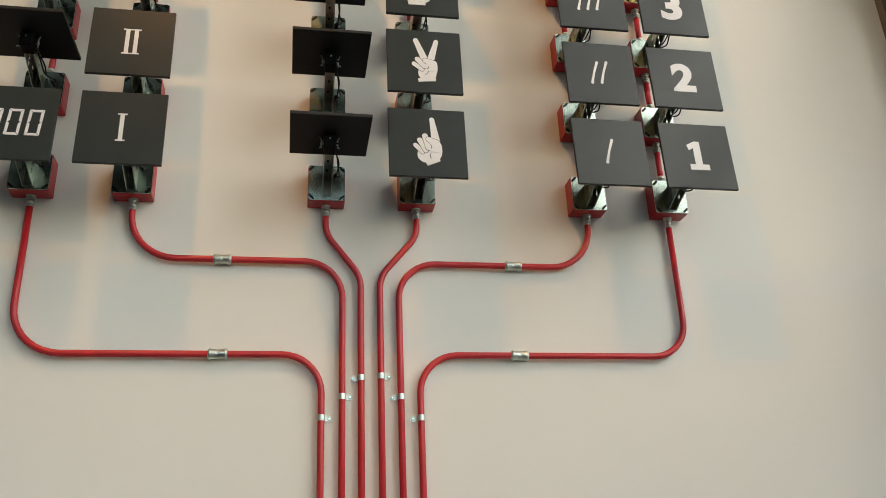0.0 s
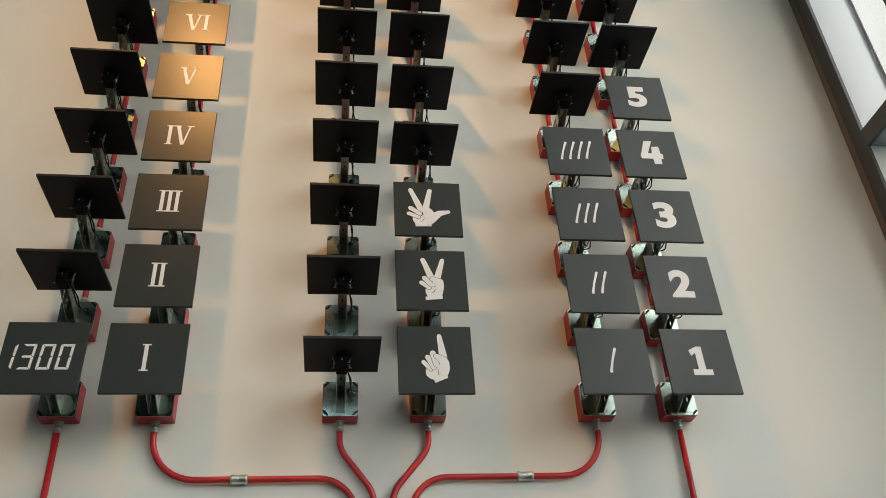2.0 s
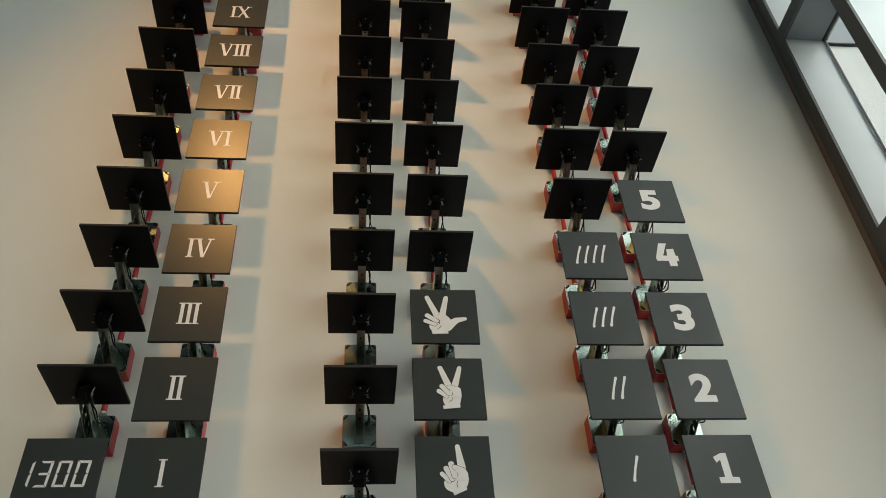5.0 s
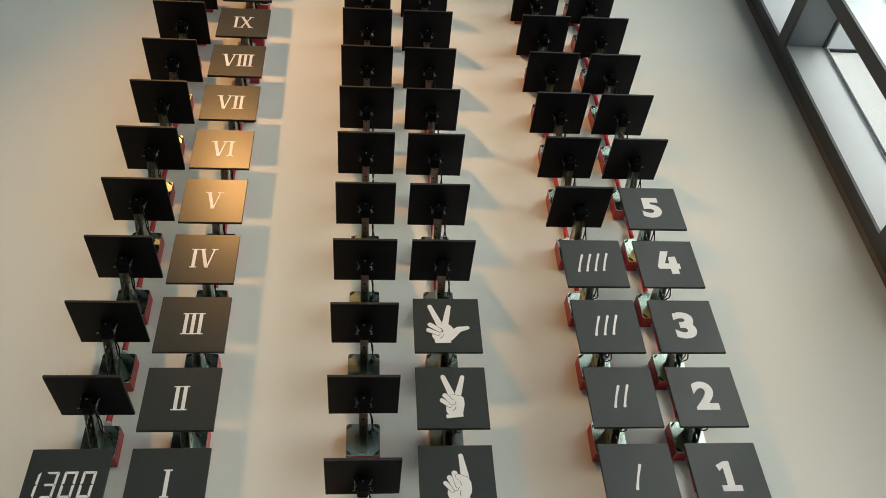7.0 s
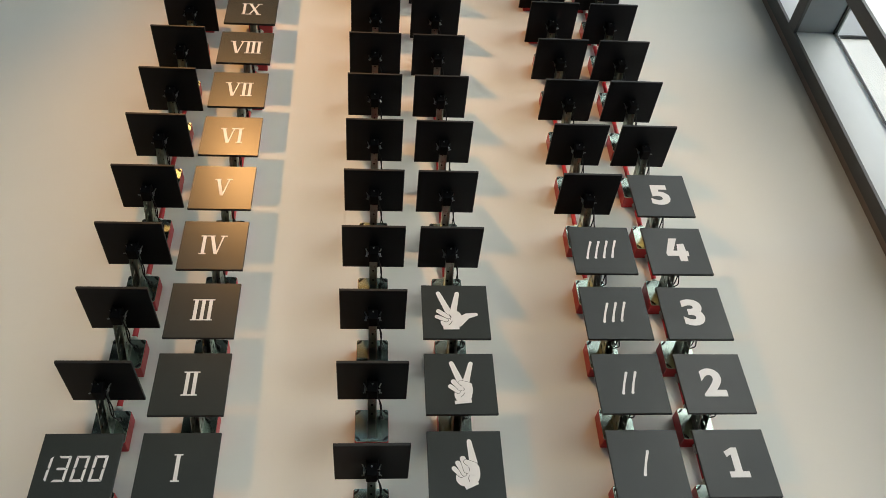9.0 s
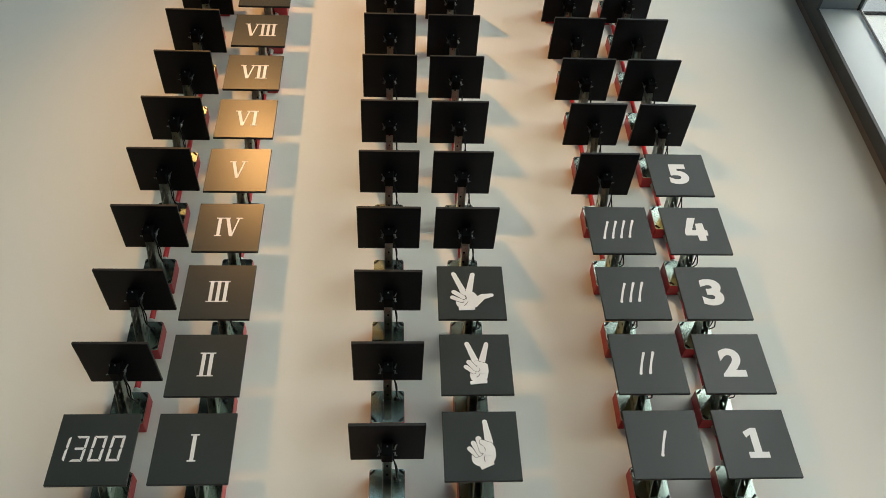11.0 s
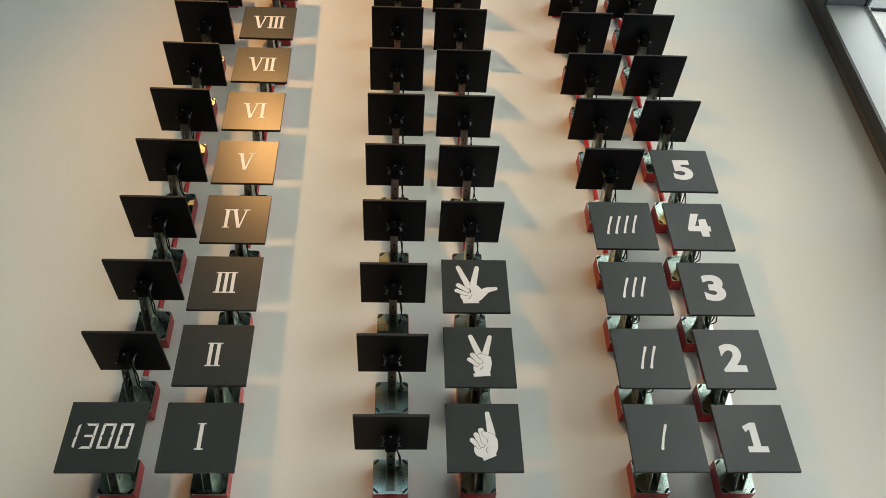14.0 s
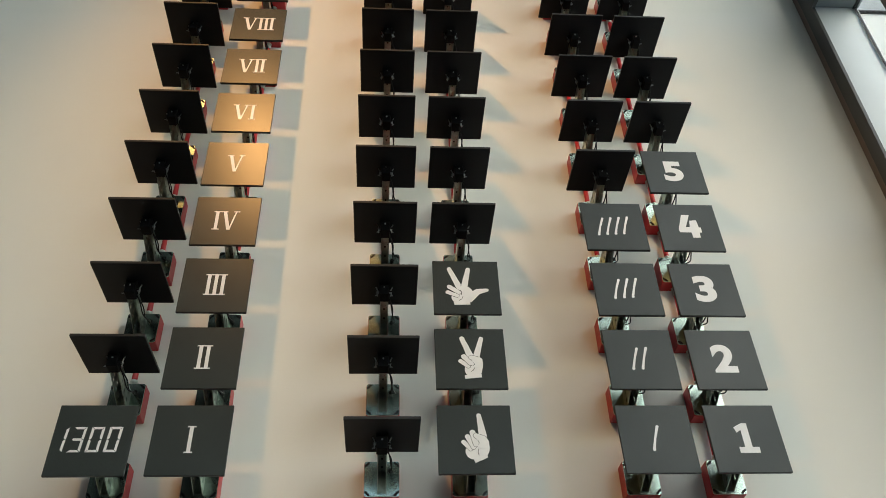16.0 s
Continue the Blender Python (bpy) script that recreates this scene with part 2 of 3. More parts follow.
def side_plate(bm, x0, x1, slots):
    """One side of the arm's channel, tapered towards the motor, with two rows of slots."""
    rails = ((0.0, 0.20), (0.42, 0.60), (0.80, 1.0))
    for v0, v1 in rails:
        add_prism_x(bm, [arm_at(0, v0), arm_at(1, v0), arm_at(1, v1), arm_at(0, v1)], x0, x1)
    stops = [0.0] + [q for pair in slots for q in pair] + [1.0]
    for v0, v1 in ((0.20, 0.42), (0.60, 0.80)):
        for u0, u1 in zip(stops[0::2], stops[1::2]):
            add_prism_x(bm, [arm_at(u0, v0), arm_at(u1, v0), arm_at(u1, v1), arm_at(u0, v1)], x0, x1)


def flip_sign(lettered):
    """A box on the wall, a slotted arm, a motor and a square panel, which stands upright or lies flat with its print upwards."""
    root = empty("flip_sign")
    body = part("box_body", box(-BOX_L, BOX_L, -0.078, 0.0, BZ0, BZ1, 0.005), M_RED, root, "red enamelled box")
    cz = (BZ0 + BZ1) / 2
    bm = bmesh.new()
    add_prism_y(bm, round_square(0, cz, BOX_L - 0.001, BOX_H / 2 - 0.001, 0.010), -0.0834, -0.0785)
    cover = part("box_cover", bm, M_STEEL, root, "galvanised steel cover plate")
    for sx in (-1, 1):
        for sz in (-1, 1):
            px, pz = sx * (BOX_L - 0.0135), cz + sz * (BOX_H / 2 - 0.0135)
            bm = bmesh.new()
            add_prism_y(bm, capsule((px - sx * 0.0068, pz + sz * 0.0068), (px + sx * 0.0068, pz - sz * 0.0068), 0.0046, 0.0046, 5), -0.0845, -0.0835)
            part("slot", bm, M_BLACK, cover, "dark slanting corner slot")
    bm = bmesh.new()
    side_plate(bm, -0.0185, -0.016, [(0.14, 0.22), (0.37, 0.45), (0.60, 0.68)])
    side_plate(bm, 0.0165, 0.019, [(0.16, 0.21), (0.37, 0.42), (0.58, 0.63)])
    (ya, za), (yb, zb) = arm_at(0.0, 1.0), arm_at(1.0, 1.0)
    add_prism_x(bm, [(ya, za - 0.0027), (yb, zb - 0.0027), (yb, zb - 0.0002), (ya, za - 0.0002)], -0.0158, 0.0163)
    add_box(bm, -0.0157, 0.0162, -0.0865, -0.0835, -0.108, -0.016)
    arm = part("arm", bm, M_ARM, root, "slotted steel channel arm")
    for u in (0.16, 0.42, 0.70):
        y, z = arm_at(u, 1.0)
        bm = bmesh.new()
        add_tube(bm, [(0.0, y, z - 0.0025), (0.0, y - 0.001, z - 0.007)], [0.0055, 0.0042], 8)
        part("bolt", bm, M_BLACK, arm, "small dark bolt head")
    motor = part("motor", box(-0.0225, 0.0225, -0.354, -0.292, -0.034, 0.019, 0.004), M_MOTOR, root, "black motor housing")
    for x in (-0.0225, 0.0195):
        part("bracket", box(x, x + 0.003, -0.350, -0.296, 0.017, 0.0335), M_MOTOR, motor, "black bracket plate")
    bm = bmesh.new()
    add_tube(bm, [(0.022, -0.335, -0.006), (0.032, -0.335, -0.006), (0.034, -0.335, -0.006)], [0.0035, 0.0035, 0.005], 8)
    part("peg", bm, M_BLACK, motor, "small black peg")
    for sx in (-1, 1):
        bm = bmesh.new()
        x = sx * 0.030
        add_tube(bm, [(x, -0.309, -0.014), (x + sx * 0.002, -0.309, 0.006), (x, -0.309, 0.018), (x + sx * 0.008, -0.317, 0.031)], 0.0028, 6)
        add_tube(bm, [(x - sx * 0.009, -0.309, 0.006), (x + sx * 0.004, -0.309, 0.006)], 0.0062, 8)
        add_tube(bm, [(x, -0.312, -0.010), (x + sx * 0.008, -0.322, -0.020)], 0.0026, 6)
        part("clip", bm, M_CLIP, motor, "grey steel clip")
    # added stud that stands in for small highlights on the motor
    bm = bmesh.new()
    add_tube(bm, [(0.0, -0.349, 0.004), (0.0, -0.358, 0.004), (0.0, -0.360, 0.004)], [0.0034, 0.0034, 0.002], 10)
    part("pin", bm, M_CLIP, motor, "small grey stud added as the motor's highlight")
    for k, (dx, sag) in enumerate(((0.022, 0.030), (0.034, 0.048))):
        pts = []
        for i in range(15):
            u = i / 14
            wave = 0.006 * math.sin(2.5 * math.pi * u + 2.0 * k) * math.sin(math.pi * u)
            pts.append((0.021 + dx * math.sin(math.pi * u) * 0.6 + 0.015 * u + wave, -0.30 + u * 0.213, -0.015 - sag * math.sin(math.pi * u) + wave))
        part("cable", tube(pts, 0.003, 6), M_BLACK, root, "thin black cable")
    bm = bmesh.new()
    add_tube(bm, [(0.036, -0.083, -0.015), (0.036, -0.094, -0.015), (0.036, -0.097, -0.015)], [0.010, 0.010, 0.006], 10)
    part("grommet", bm, M_BLACK, cover, "black cable grommet")
    h = PANEL / 2
    y_axis = -0.321
    edge = 0.0015
    if lettered:
        panel = part("panel", box(-h, h, y_axis - FACE, y_axis - BACKFACE, -h, h, 0.0012, 1), M_EDGE, root, "square dark grey panel")
        part("face", box(-h + edge, h - edge, y_axis - FACE - 0.0008, y_axis - FACE - 0.00005, -h + edge, h - edge), M_PANEL, panel, "matt dark grey face")
        part("back_sheet", box(-h + edge, h - edge, y_axis - BACKFACE + 0.00005, y_axis - BACKFACE + 0.0008, -h + edge, h - edge), M_PANEL_BACK, panel, "black back sheet")
        panel.matrix_basis = pose(0, y_axis - FACE, 0) @ pose(0, 0, 0, -2.2) @ pose(0, FACE - y_axis, 0)
    else:
        panel = part("panel", box(-h, h, y_axis - h, y_axis + h, BACKFACE, FACE, 0.0012, 1), M_EDGE, root, "square dark panel lying flat")
        part("face", box(-h + edge, h - edge, y_axis - h + edge, y_axis + h - edge, FACE + 0.00005, FACE + 0.0008), M_PANEL, panel, "matt dark grey face")
        part("back_sheet", box(-h + edge, h - edge, y_axis - h + edge, y_axis + h - edge, BACKFACE - 0.0008, BACKFACE - 0.00005), M_PANEL_BACK, panel, "black underside")
    return root


# ---- the prints on the panels ----
PRINT_Y = -0.321 - FACE - 0.0008


def oval(cx, cz, rx, rz, turn=0.0, n=20):
    c, s = math.cos(radians(turn)), math.sin(radians(turn))
    return [(cx + rx * math.cos(q) * c - rz * math.sin(q) * s, cz + rx * math.cos(q) * s + rz * math.sin(q) * c) for q in (2 * math.pi * k / n for k in range(n))]


class Print:
    """Flat shapes laid over one another on the front of a panel."""

    def __init__(self):
        self.bm, self.n = bmesh.new(), 0

    def add(self, outline):
        area = sum(a[0] * b[1] - b[0] * a[1] for a, b in zip(outline, outline[1:] + outline[:1]))
        y = PRINT_Y - 0.0004 - 0.00012 * self.n
        add_prism_y(self.bm, outline if area > 0 else outline[::-1], y, PRINT_Y - 0.00005)
        self.n += 1


def roman(text):
    p = Print()
    hh = 0.0575
    widths = {"I": 0.031, "V": 0.088, "X": 0.088}
    x = -sum(widths[c] for c in text) / 2
    serif = 0.0055

    def bar(x0, x1, z0, z1):
        p.add([(x0, z0), (x1, z0), (x1, z1), (x0, z1)])

    def slant(xb, xt, w):
        p.add([(xb - w / 2, -hh), (xb + w / 2, -hh), (xt + w / 2, hh), (xt - w / 2, hh)])
    for c in text:
        w = widths[c]
        m = x + w / 2
        if c == "I":
            bar(m - 0.0075, m + 0.0075, -hh, hh)
            for s in (-1, 1):
                bar(m - 0.0165, m + 0.0165, min(s * hh, s * (hh - serif)), max(s * hh, s * (hh - serif)))
        elif c == "V":
            slant(m, m - 0.026, 0.016)
            slant(m + 0.003, m + 0.028, 0.007)
            bar(m - 0.044, m - 0.012, hh - serif, hh)
            bar(m + 0.014, m + 0.044, hh - serif, hh)
        else:
            slant(m + 0.027, m - 0.027, 0.017)
            slant(m - 0.027, m + 0.027, 0.007)
            for s in (-1, 1):
                for o in (-0.028, 0.028):
                    bar(m + o - 0.015, m + o + 0.015, min(s * hh, s * (hh - serif)), max(s * hh, s * (hh - serif)))
        x += w
    return p.bm


def segments(text):
    """Seven-segment figures, leaning to the right."""
    p = Print()
    lit = {"1": "bc", "3": "abcdg", "0": "abcdef"}
    hh, hw, t, g = 0.0535, 0.0245, 0.0095, 0.0014
    lean = 0.07
    xs = [-0.121, -0.054, 0.014, 0.082]
    for c, cx in zip(text, xs):
        shapes = {
            "a": [(-hw + g, hh), (hw - g, hh), (hw - t - g, hh - t), (-hw + t + g, hh - t)],
            "d": [(-hw + g, -hh), (hw - g, -hh), (hw - t - g, -hh + t), (-hw + t + g, -hh + t)],
            "g": [(-hw + t, t / 2), (hw - t, t / 2), (hw - t / 2 - g, 0), (hw - t, -t / 2), (-hw + t, -t / 2), (-hw + t / 2 + g, 0)],
            "b": [(hw, hh - g), (hw, g), (hw - t / 2, g), (hw - t, t / 2 + g), (hw - t, hh - t - g)],
            "c": [(hw, -hh + g), (hw, -g), (hw - t / 2, -g), (hw - t, -t / 2 - g), (hw - t, -hh + t + g)],
            "f": [(-hw, hh - g), (-hw, g), (-hw + t / 2, g), (-hw + t, t / 2 + g), (-hw + t, hh - t - g)],
            "e": [(-hw, -hh + g), (-hw, -g), (-hw + t / 2, -g), (-hw + t, -t / 2 - g), (-hw + t, -hh + t + g)],
        }
        for s in lit[c]:
            p.add([(cx + x + lean * z, z) for x, z in shapes[s]])
    return p.bm


def tally(n):
    p = Print()
    for i in range(n):
        cx = (i - (n - 1) / 2) * 0.041
        cx -= 0.004
        dz = (i - (n - 1) / 2) * 0.0028 - 0.006
        p.add(capsule((cx - 0.017, -0.043 + dz), (cx - 0.004, 0.006 + dz), 0.0056, 0.0045))
        p.add(capsule((cx - 0.004, 0.006 + dz), (cx + 0.013, 0.056 + dz), 0.0045, 0.0056))
        p.add(oval(cx - 0.0165, -0.044 + dz, 0.0070, 0.0064, 20, 12))
        p.add(oval(cx + 0.0135, 0.0575 + dz, 0.0066, 0.0064, 20, 12))
    return p.bm


def gesture(n):
    """A plain white pictogram of rounded bars over a rounded block, and the thin dark outlines between them."""
    white, dark = Print(), Print()

    def lay(outline, rim=None):
        if rim:
            dark.n = white.n
            dark.add(rim)
            white.n += 1
        white.add(outline)
        white.n += 1

    def bar(a, b, ra, rb, rim=0.0016):
        lay(capsule(a, b, ra, rb), capsule(a, b, ra + rim, rb + rim))

    def line(*points):
        dark.n = 20
        for a, b in zip(points, points[1:]):
            dark.add(capsule(a, b, 0.0010, 0.0010, 3))

    if n == 1:
        bar((0.031, 0.010), (0.0195, 0.103), 0.0165, 0.0095)
        lay(oval(0.017, -0.036, 0.038, 0.050))
        lay(oval(-0.008, -0.056, 0.034, 0.034))
        bar((-0.0475, -0.015), (-0.0215, -0.045), 0.0095, 0.0085)
        bar((-0.031, 0.008), (-0.009, -0.038), 0.0105, 0.0095)
        bar((-0.010, 0.026), (0.001, -0.026), 0.0120, 0.0100)
        bar((0.032, -0.004), (0.003, 0.012), 0.0150, 0.0105)
        lay(oval(0.028, -0.020, 0.026, 0.026))
        lay([(-0.010, -0.091), (0.043, -0.0705), (0.0455, -0.082), (-0.005, -0.1045)])
        line((0.011, -0.046), (0.007, -0.058), (0.010, -0.071))
        line((0.010, -0.010), (0.014, -0.019), (0.012, -0.028))
    elif n == 2:
        bar((0.000, 0.008), (-0.033, 0.099), 0.0145, 0.0105)
        bar((0.025, 0.008), (0.050, 0.098), 0.0145, 0.0095)
        lay(oval(0.018, -0.034, 0.033, 0.046))
        lay(oval(0.009, -0.058, 0.037, 0.038))
        bar((-0.043, -0.017), (-0.012, -0.042), 0.0100, 0.0090)
        bar((-0.029, 0.006), (-0.002, -0.028), 0.0112, 0.0100)
        bar((0.036, -0.012), (0.003, 0.001), 0.0140, 0.0110)
        lay(oval(0.026, -0.026, 0.025, 0.024))
        lay([(-0.029, -0.087), (0.042, -0.081), (0.042, -0.096), (-0.028, -0.103)])
        line((0.012, -0.024), (0.015, -0.033), (0.008, -0.040))
        line((0.014, -0.050), (0.009, -0.060), (0.000, -0.068))
    else:
        bar((-0.034, 0.000), (-0.0745, 0.102), 0.0145, 0.0105)
        bar((-0.010, 0.000), (0.0115, 0.100), 0.0150, 0.0105)
        lay(oval(-0.012, -0.044, 0.042, 0.050))
        lay(oval(-0.036, -0.060, 0.034, 0.032))
        lay(capsule((0.008, -0.062), (0.050, -0.027), 0.0240, 0.0145))
        lay(capsule((0.050, -0.027), (0.091, -0.018), 0.0145, 0.0085))
        bar((-0.085, -0.032), (-0.044, -0.051), 0.0105, 0.0090)
        bar((-0.077, -0.002), (-0.036, -0.033), 0.0115, 0.0100)
        lay([(-0.060, -0.086), (0.012, -0.086), (0.0125, -0.100), (-0.058, -0.102)])
        line((-0.028, -0.020), (-0.022, -0.034), (-0.026, -0.048))
        line((-0.018, -0.056), (-0.024, -0.068), (-0.034, -0.078))
    return white.bm, dark.bm


def figure_one():
    p = Print()
    h, w = 0.066, 0.0155
    p.add([(-w, -h), (w, -h), (w, h), (-w * 0.6, h), (-w, h - 0.006)])
    p.add([(-0.040, -h), (0.043, -h), (0.043, -h + 0.026), (-0.040, -h + 0.026)])
    p.add([(-w, h - 0.030), (-0.034, h - 0.043), (-0.042, h - 0.018), (-w * 0.5, h), (0, h)])
    return p.bm


def figure_four():
    p = Print()
    p.add([(-0.0225, 0.080), (-0.0545, -0.016), (-0.0510, -0.034), (0.0050, -0.034), (0.0070, -0.067), (0.0440, -0.067), (0.0450, -0.034), (0.0570, -0.034),
           (0.0585, -0.001), (0.0480, -0.001), (0.0450, 0.046), (0.0100, 0.042), (0.0050, 0.0), (-0.0155, 0.0), (0.0170, 0.080)])
    return p.bm


def figure(ch):
    """A bold figure in the built-in font, as a mesh on the panel's front."""
    cu = bpy.data.curves.new("figure", "FONT")
    cu.body, cu.size, cu.offset, cu.extrude = ch, 0.170, 0.0075, 0.0004
    cu.align_x, cu.align_y = "CENTER", "CENTER"
    tmp = bpy.data.objects.new("figure", cu)
    scene.collection.objects.link(tmp)
    mesh = bpy.data.meshes.new_from_object(tmp.evaluated_get(bpy.context.evaluated_depsgraph_get()))
    bpy.data.objects.remove(tmp)
    bm = bmesh.new()
    bm.from_mesh(mesh)
    xs, ys = [v.co.x for v in bm.verts], [v.co.y for v in bm.verts]
    cx, cy = (min(xs) + max(xs)) / 2, (min(ys) + max(ys)) / 2
    k = (0.150 if ch == "3" else 0.142) / (max(ys) - min(ys))
    wide = 1.08 if ch == "2" else 1.17
    for v in bm.verts:
        v.co = Vector(((v.co.x - cx) * k * wide - 0.005, PRINT_Y - 0.0006 - v.co.z, (v.co.y - cy) * k + 0.002))
    return bm


ROMAN = ["I", "II", "III", "IV", "V", "VI", "VII", "VIII", "IX", "X", "XI", "XII", "XIII"]
upright, flat = flip_sign(True), flip_sign(False)


def panel_of(root):
    return [o for o in root.children if o.name.startswith("panel")][0]


used = {True: False, False: False}
for c, x in enumerate(COLS):
    for r in range(ROWS):
        lettered = (c == 0 and r == 0) or c == 1 or (c == 3 and r < 3) or (c == 4 and r < 4) or (c == 5 and r < 5)
        m = pose(x, 0, AXIS_Z + r * PITCH)
        proto = upright if lettered else flat
        if not used[lettered]:
            used[lettered] = True
            root = proto
            root.matrix_basis = m
        else:
            root = copy_thing(proto, m)
            for o in list(root.children_recursive):
                if o.name.startswith("print"):
                    bpy.data.objects.remove(o)
        label = "dark square flip sign lying flat above a red box"
        if lettered:
            pa = panel_of(root)
            if c == 0:
                part("print", segments("1300"), M_WHITE, pa, "white seven-segment figures 1300")
                label = "dark flip sign reading 1300 in segments on a red box"
            elif c == 1:
                part("print", roman(ROMAN[r]), M_WHITE, pa, "white roman numeral " + ROMAN[r])
                label = "dark flip sign with roman numeral %s on a red box" % ROMAN[r]
            elif c == 3:
                shape, lines = gesture(r + 1)
                part("print", shape, M_WHITE, pa, "plain white pictogram")
                part("print_lines", lines, M_BLACK, pa, "thin black lines")
                label = "dark flip sign with %s-bar white pictogram on a red box" % ("one", "two", "three")[r]
            elif c == 4:
                part("print", tally(r + 1), M_WHITE, pa, "white tally strokes")
                label = "dark flip sign with %s tally stroke%s on a red box" % (("one", "two", "three", "four")[r], "" if r == 0 else "s")
            else:
                part("print", figure_one() if r == 0 else figure_four() if r == 3 else figure(str(r + 1)), M_WHITE, pa, "bold white figure %d" % (r + 1))
                label = "dark flip sign with bold figure %d on a red box" % (r + 1)
        tagged(root, label, "flip sign", "flip signs on the wall")

# ---- the red conduits ----
PIPE_R, PIPE_Y = 0.0128, -0.024


def bend(points, radii, steps=9):
    """A path of (x, z) corners with rounded bends."""
    out = [Vector(points[0])]
    for k, (a, b, c, r) in enumerate(zip(points, points[1:], points[2:], radii)):
        a, b, c = Vector(a), Vector(b), Vector(c)
        u, v = (a - b).normalized(), (c - b).normalized()
        half = u.angle(v) / 2
        d = min(r / math.tan(half), (a - b).length * (0.85 if k == 0 else 0.499), (c - b).length * 0.499)
        rr = d * math.tan(half)
        centre = b + (u + v).normalized() * (rr / math.sin(half))
        p0, p1 = b + u * d, b + v * d
        a0 = math.atan2(p0.y - centre.y, p0.x - centre.x)
        a1 = math.atan2(p1.y - centre.y, p1.x - centre.x)
        da = (a1 - a0 + math.pi) % (2 * math.pi) - math.pi
        out += [centre + rr * Vector((math.cos(a0 + da * q / steps), math.sin(a0 + da * q / steps))) for q in range(steps + 1)]
    out.append(Vector(points[-1]))
    return [(p.x, PIPE_Y, p.y) for p in out]


def gland(x, z, parent):
    """A nickel cable gland under a box: collar, hexagonal nut and a neck."""
    bm = bmesh.new()
    add_tube(bm, [(x, PIPE_Y, z), (x, PIPE_Y, z - 0.010)], 0.0185, 18)
    add_tube(bm, [(x, PIPE_Y, z - 0.0102), (x, PIPE_Y, z - 0.022)], 0.0145, 18)
    add_tube(bm, [(x, PIPE_Y, z - 0.0222), (x, PIPE_Y, z - 0.040)], 0.0175, 6)
    add_tube(bm, [(x, PIPE_Y, z - 0.0402), (x, PIPE_Y, z - 0.050)], 0.0155, 18)
    part("gland", bm, M_BRASS, parent, "bright nickel gland")


def coupling(x0, x1, z, parent):
    bm = bmesh.new()
    pts, rad = [], []
    for u, r in ((0, 0.0155), (0.06, 0.0208), (0.16, 0.0208), (0.2, 0.0185), (0.45, 0.0185), (0.5, 0.0172), (0.55, 0.0185), (0.8, 0.0185), (0.84, 0.0208), (0.94, 0.0208), (1, 0.0155)):
        pts.append((x0 + u * (x1 - x0), PIPE_Y, z))
        rad.append(r)
    add_tube(bm, pts, rad, 18)
    for u in (0.22, 0.36, 0.64, 0.78):
        xx = x0 + u * (x1 - x0)
        add_tube(bm, [(xx, PIPE_Y - 0.016, z), (xx, PIPE_Y - 0.0225, z)], 0.004, 8)
    part("coupling", bm, M_BRASS, parent, "zinc pipe coupling with set screws")


def saddle(x, z, side):
    """A one-eared pipe clip screwed to the wall."""
    root = empty("pipe_clip", pose(x, 0, z))
    bm = bmesh.new()
    w = 0.011
    ring_o = [((PIPE_R + 0.0028) * math.cos(q), PIPE_Y + (PIPE_R + 0.0028) * math.sin(q)) for q in (2 * math.pi * k / 20 for k in range(20))]
    ring_i = [((PIPE_R + 0.0004) * math.cos(q), PIPE_Y + (PIPE_R + 0.0004) * math.sin(q)) for q in (2 * math.pi * k / 20 for k in range(20))]
    vo = [[bm.verts.new((px, py, s * w)) for px, py in ring_o] for s in (-1, 1)]
    vi = [[bm.verts.new((px, py, s * w)) for px, py in ring_i] for s in (-1, 1)]
    for k in range(20):
        j = (k + 1) % 20
        bm.faces.new((vo[0][k], vo[0][j], vo[1][j], vo[1][k]))
        bm.faces.new((vi[0][j], vi[0][k], vi[1][k], vi[1][j]))
        for s in (0, 1):
            bm.faces.new((vo[s][k], vo[s][j], vi[s][j], vi[s][k]))
    part("strap", bm, M_BRASS, root, "bright zinc strap")
    bm = bmesh.new()
    outline = capsule((side * 0.012, 0), (side * 0.031, 0), 0.0095, 0.0100, 10)
    add_prism_y(bm, outline, -0.0065, 0.0)
    part("ear", bm, M_BRASS, root, "zinc clip foot")
    bm = bmesh.new()
    add_tube(bm, [(side * 0.031, -0.0066, 0), (side * 0.031, -0.0105, 0), (side * 0.031, -0.012, 0)], [0.0068, 0.0068, 0.004], 10)
    part("screw", bm, M_STEEL, root, "round screw head")
    return tagged(root, "bright zinc pipe clip screwed to the wall", "pipe clip", "pipe clips")


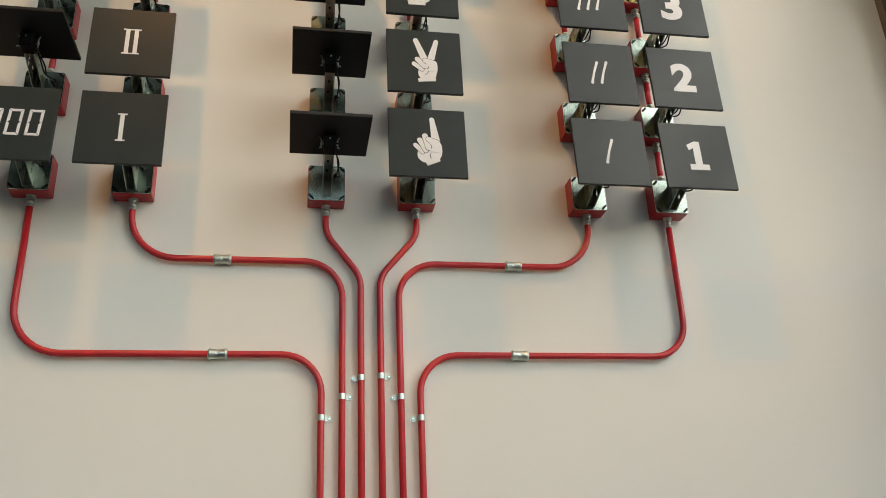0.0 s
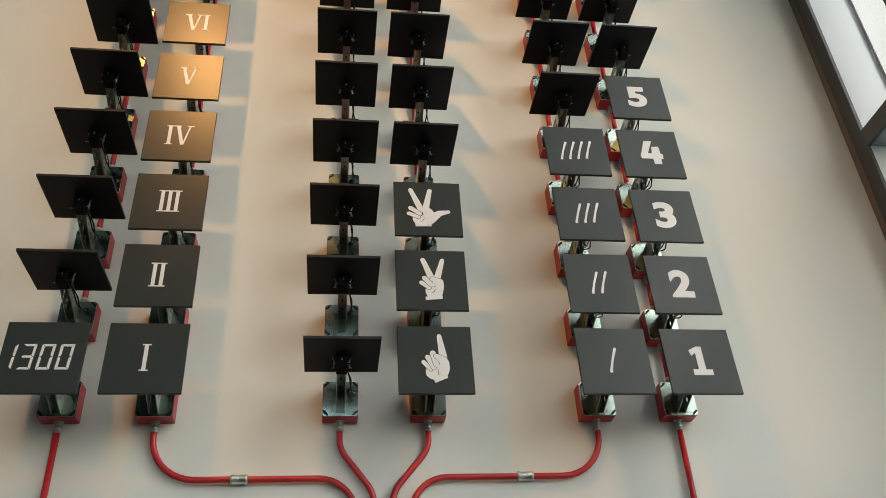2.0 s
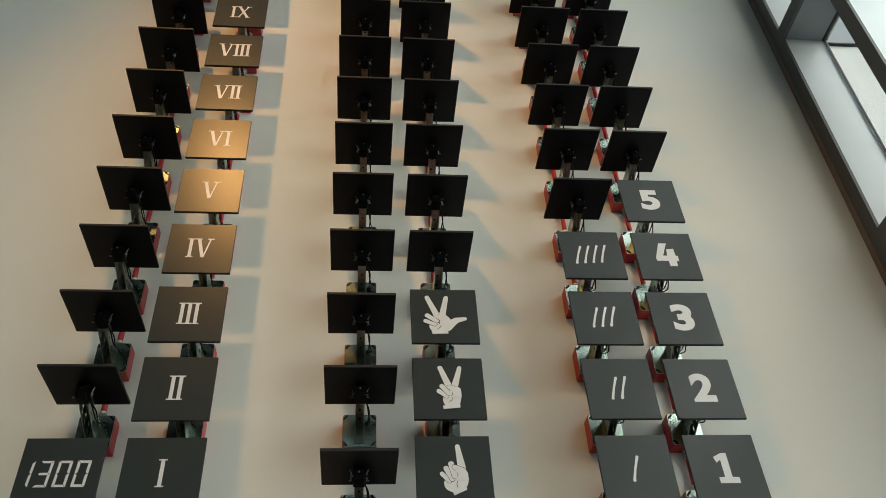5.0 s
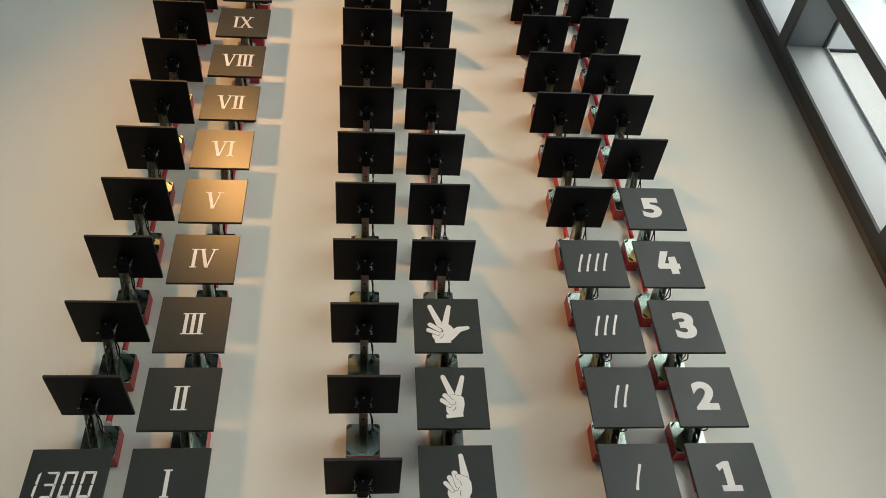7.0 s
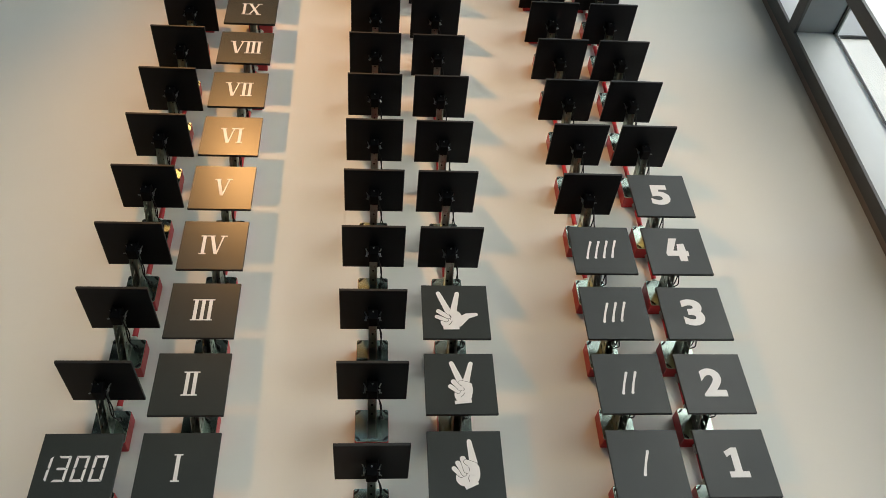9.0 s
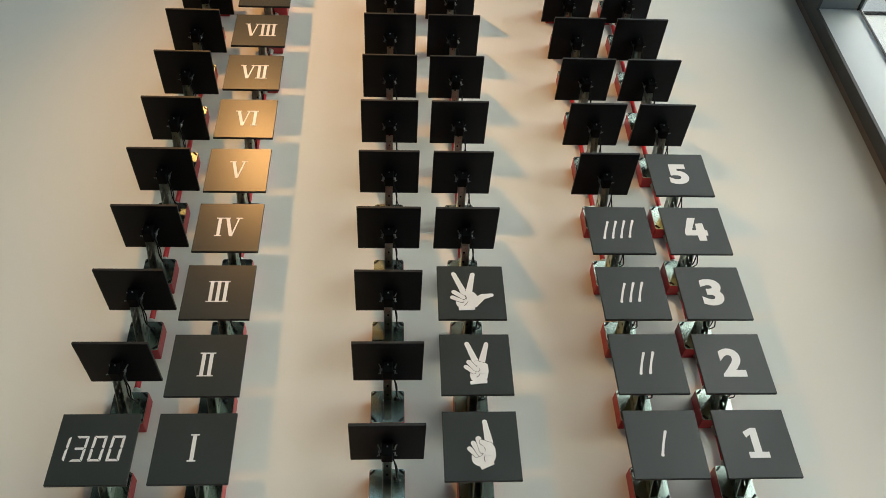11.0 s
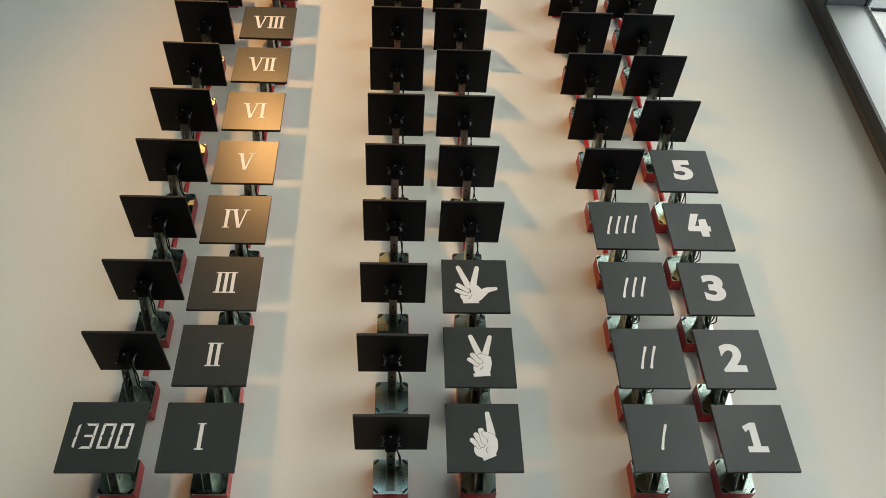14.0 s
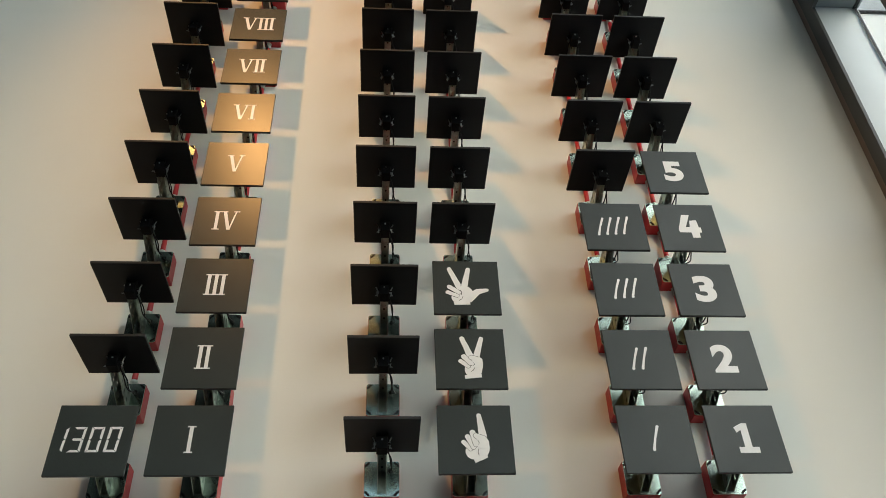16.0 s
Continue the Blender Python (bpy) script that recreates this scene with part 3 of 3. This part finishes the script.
BOT = AXIS_Z + BZ0
UP = BOT - 0.03
R1, R2 = 2.457, 2.834
DROPS = [-0.1925, -0.1160, -0.0450, 0.0305, 0.1050, 0.1790]
routes = [
    [(COLS[0], UP), (COLS[0], R1), (DROPS[0], R1), (DROPS[0], -0.1)],
    [(COLS[1], UP), (COLS[1], R2), (DROPS[1], R2), (DROPS[1], -0.1)],
    [(COLS[2], UP), (COLS[2], 2.955), (DROPS[2], 2.775), (DROPS[2], -0.1)],
    [(COLS[3], UP), (COLS[3], 2.955), (DROPS[3], 2.775), (DROPS[3], -0.1)],
    [(COLS[4], UP), (COLS[4], R2), (DROPS[4], R2), (DROPS[4], -0.1)],
    [(COLS[5], UP), (COLS[5], R1), (DROPS[5], R1), (DROPS[5], -0.1)],
]
BENDS = [(0.18, 0.15), (0.20, 0.15), (0.13, 0.13), (0.13, 0.13), (0.20, 0.15), (0.15, 0.15)]
joints = {0: (-0.610, -0.538, R1), 1: (-0.611, -0.543, R2), 4: (0.544, 0.614, R2), 5: (0.542, 0.613, R1)}
for i, route in enumerate(routes):
    root = empty("conduit", pose(0, 0, 0))
    pipe = part("pipe", tube(bend(route, BENDS[i]), PIPE_R, 16), M_PIPE, root, "red painted steel pipe")
    gland(COLS[i], BOT + 0.003, root)
    if i in joints:
        coupling(*joints[i], root)
    tagged(root, "red bent conduit rising along the wall to a red box", "conduit", "conduits on the wall")

for x, z, side in zip(DROPS, (2.218, 2.2965, 2.368, 2.374, 2.295, 2.215), (1, 1, -1, 1, -1, -1)):
    saddle(x, z, side)

riser = None
for c, x in enumerate(COLS):
    for r in range(ROWS - 1):
        if riser is None:
            riser = empty("riser_conduit")
            z0, z1 = BZ1 - 0.002, PITCH + BZ0 - 0.03
            part("pipe", tube([(0, PIPE_Y, z0), (0, PIPE_Y, z1)], PIPE_R, 14), M_PIPE, riser, "red painted steel pipe")
            gland(0, PITCH + BZ0 + 0.003, riser)
            bm = bmesh.new()
            add_tube(bm, [(0, PIPE_Y, z0 + 0.001), (0, PIPE_Y, z0 + 0.014)], 0.0185, 18)
            add_tube(bm, [(0, PIPE_Y, z0 + 0.0142), (0, PIPE_Y, z0 + 0.034)], 0.0180, 6)
            add_tube(bm, [(0, PIPE_Y, z0 + 0.0342), (0, PIPE_Y, z0 + 0.048), (0, PIPE_Y, z0 + 0.051)], [0.0165, 0.0165, 0.0140], 18)
            part("lock_nut", bm, M_BRASS, riser, "bright nickel nut")
            ob = riser
            ob.matrix_basis = pose(x, 0, AXIS_Z + r * PITCH)
        else:
            ob = copy_thing(riser, pose(x, 0, AXIS_Z + r * PITCH))
        tagged(ob, "short red conduit between two red boxes", "conduit", "risers between the boxes")
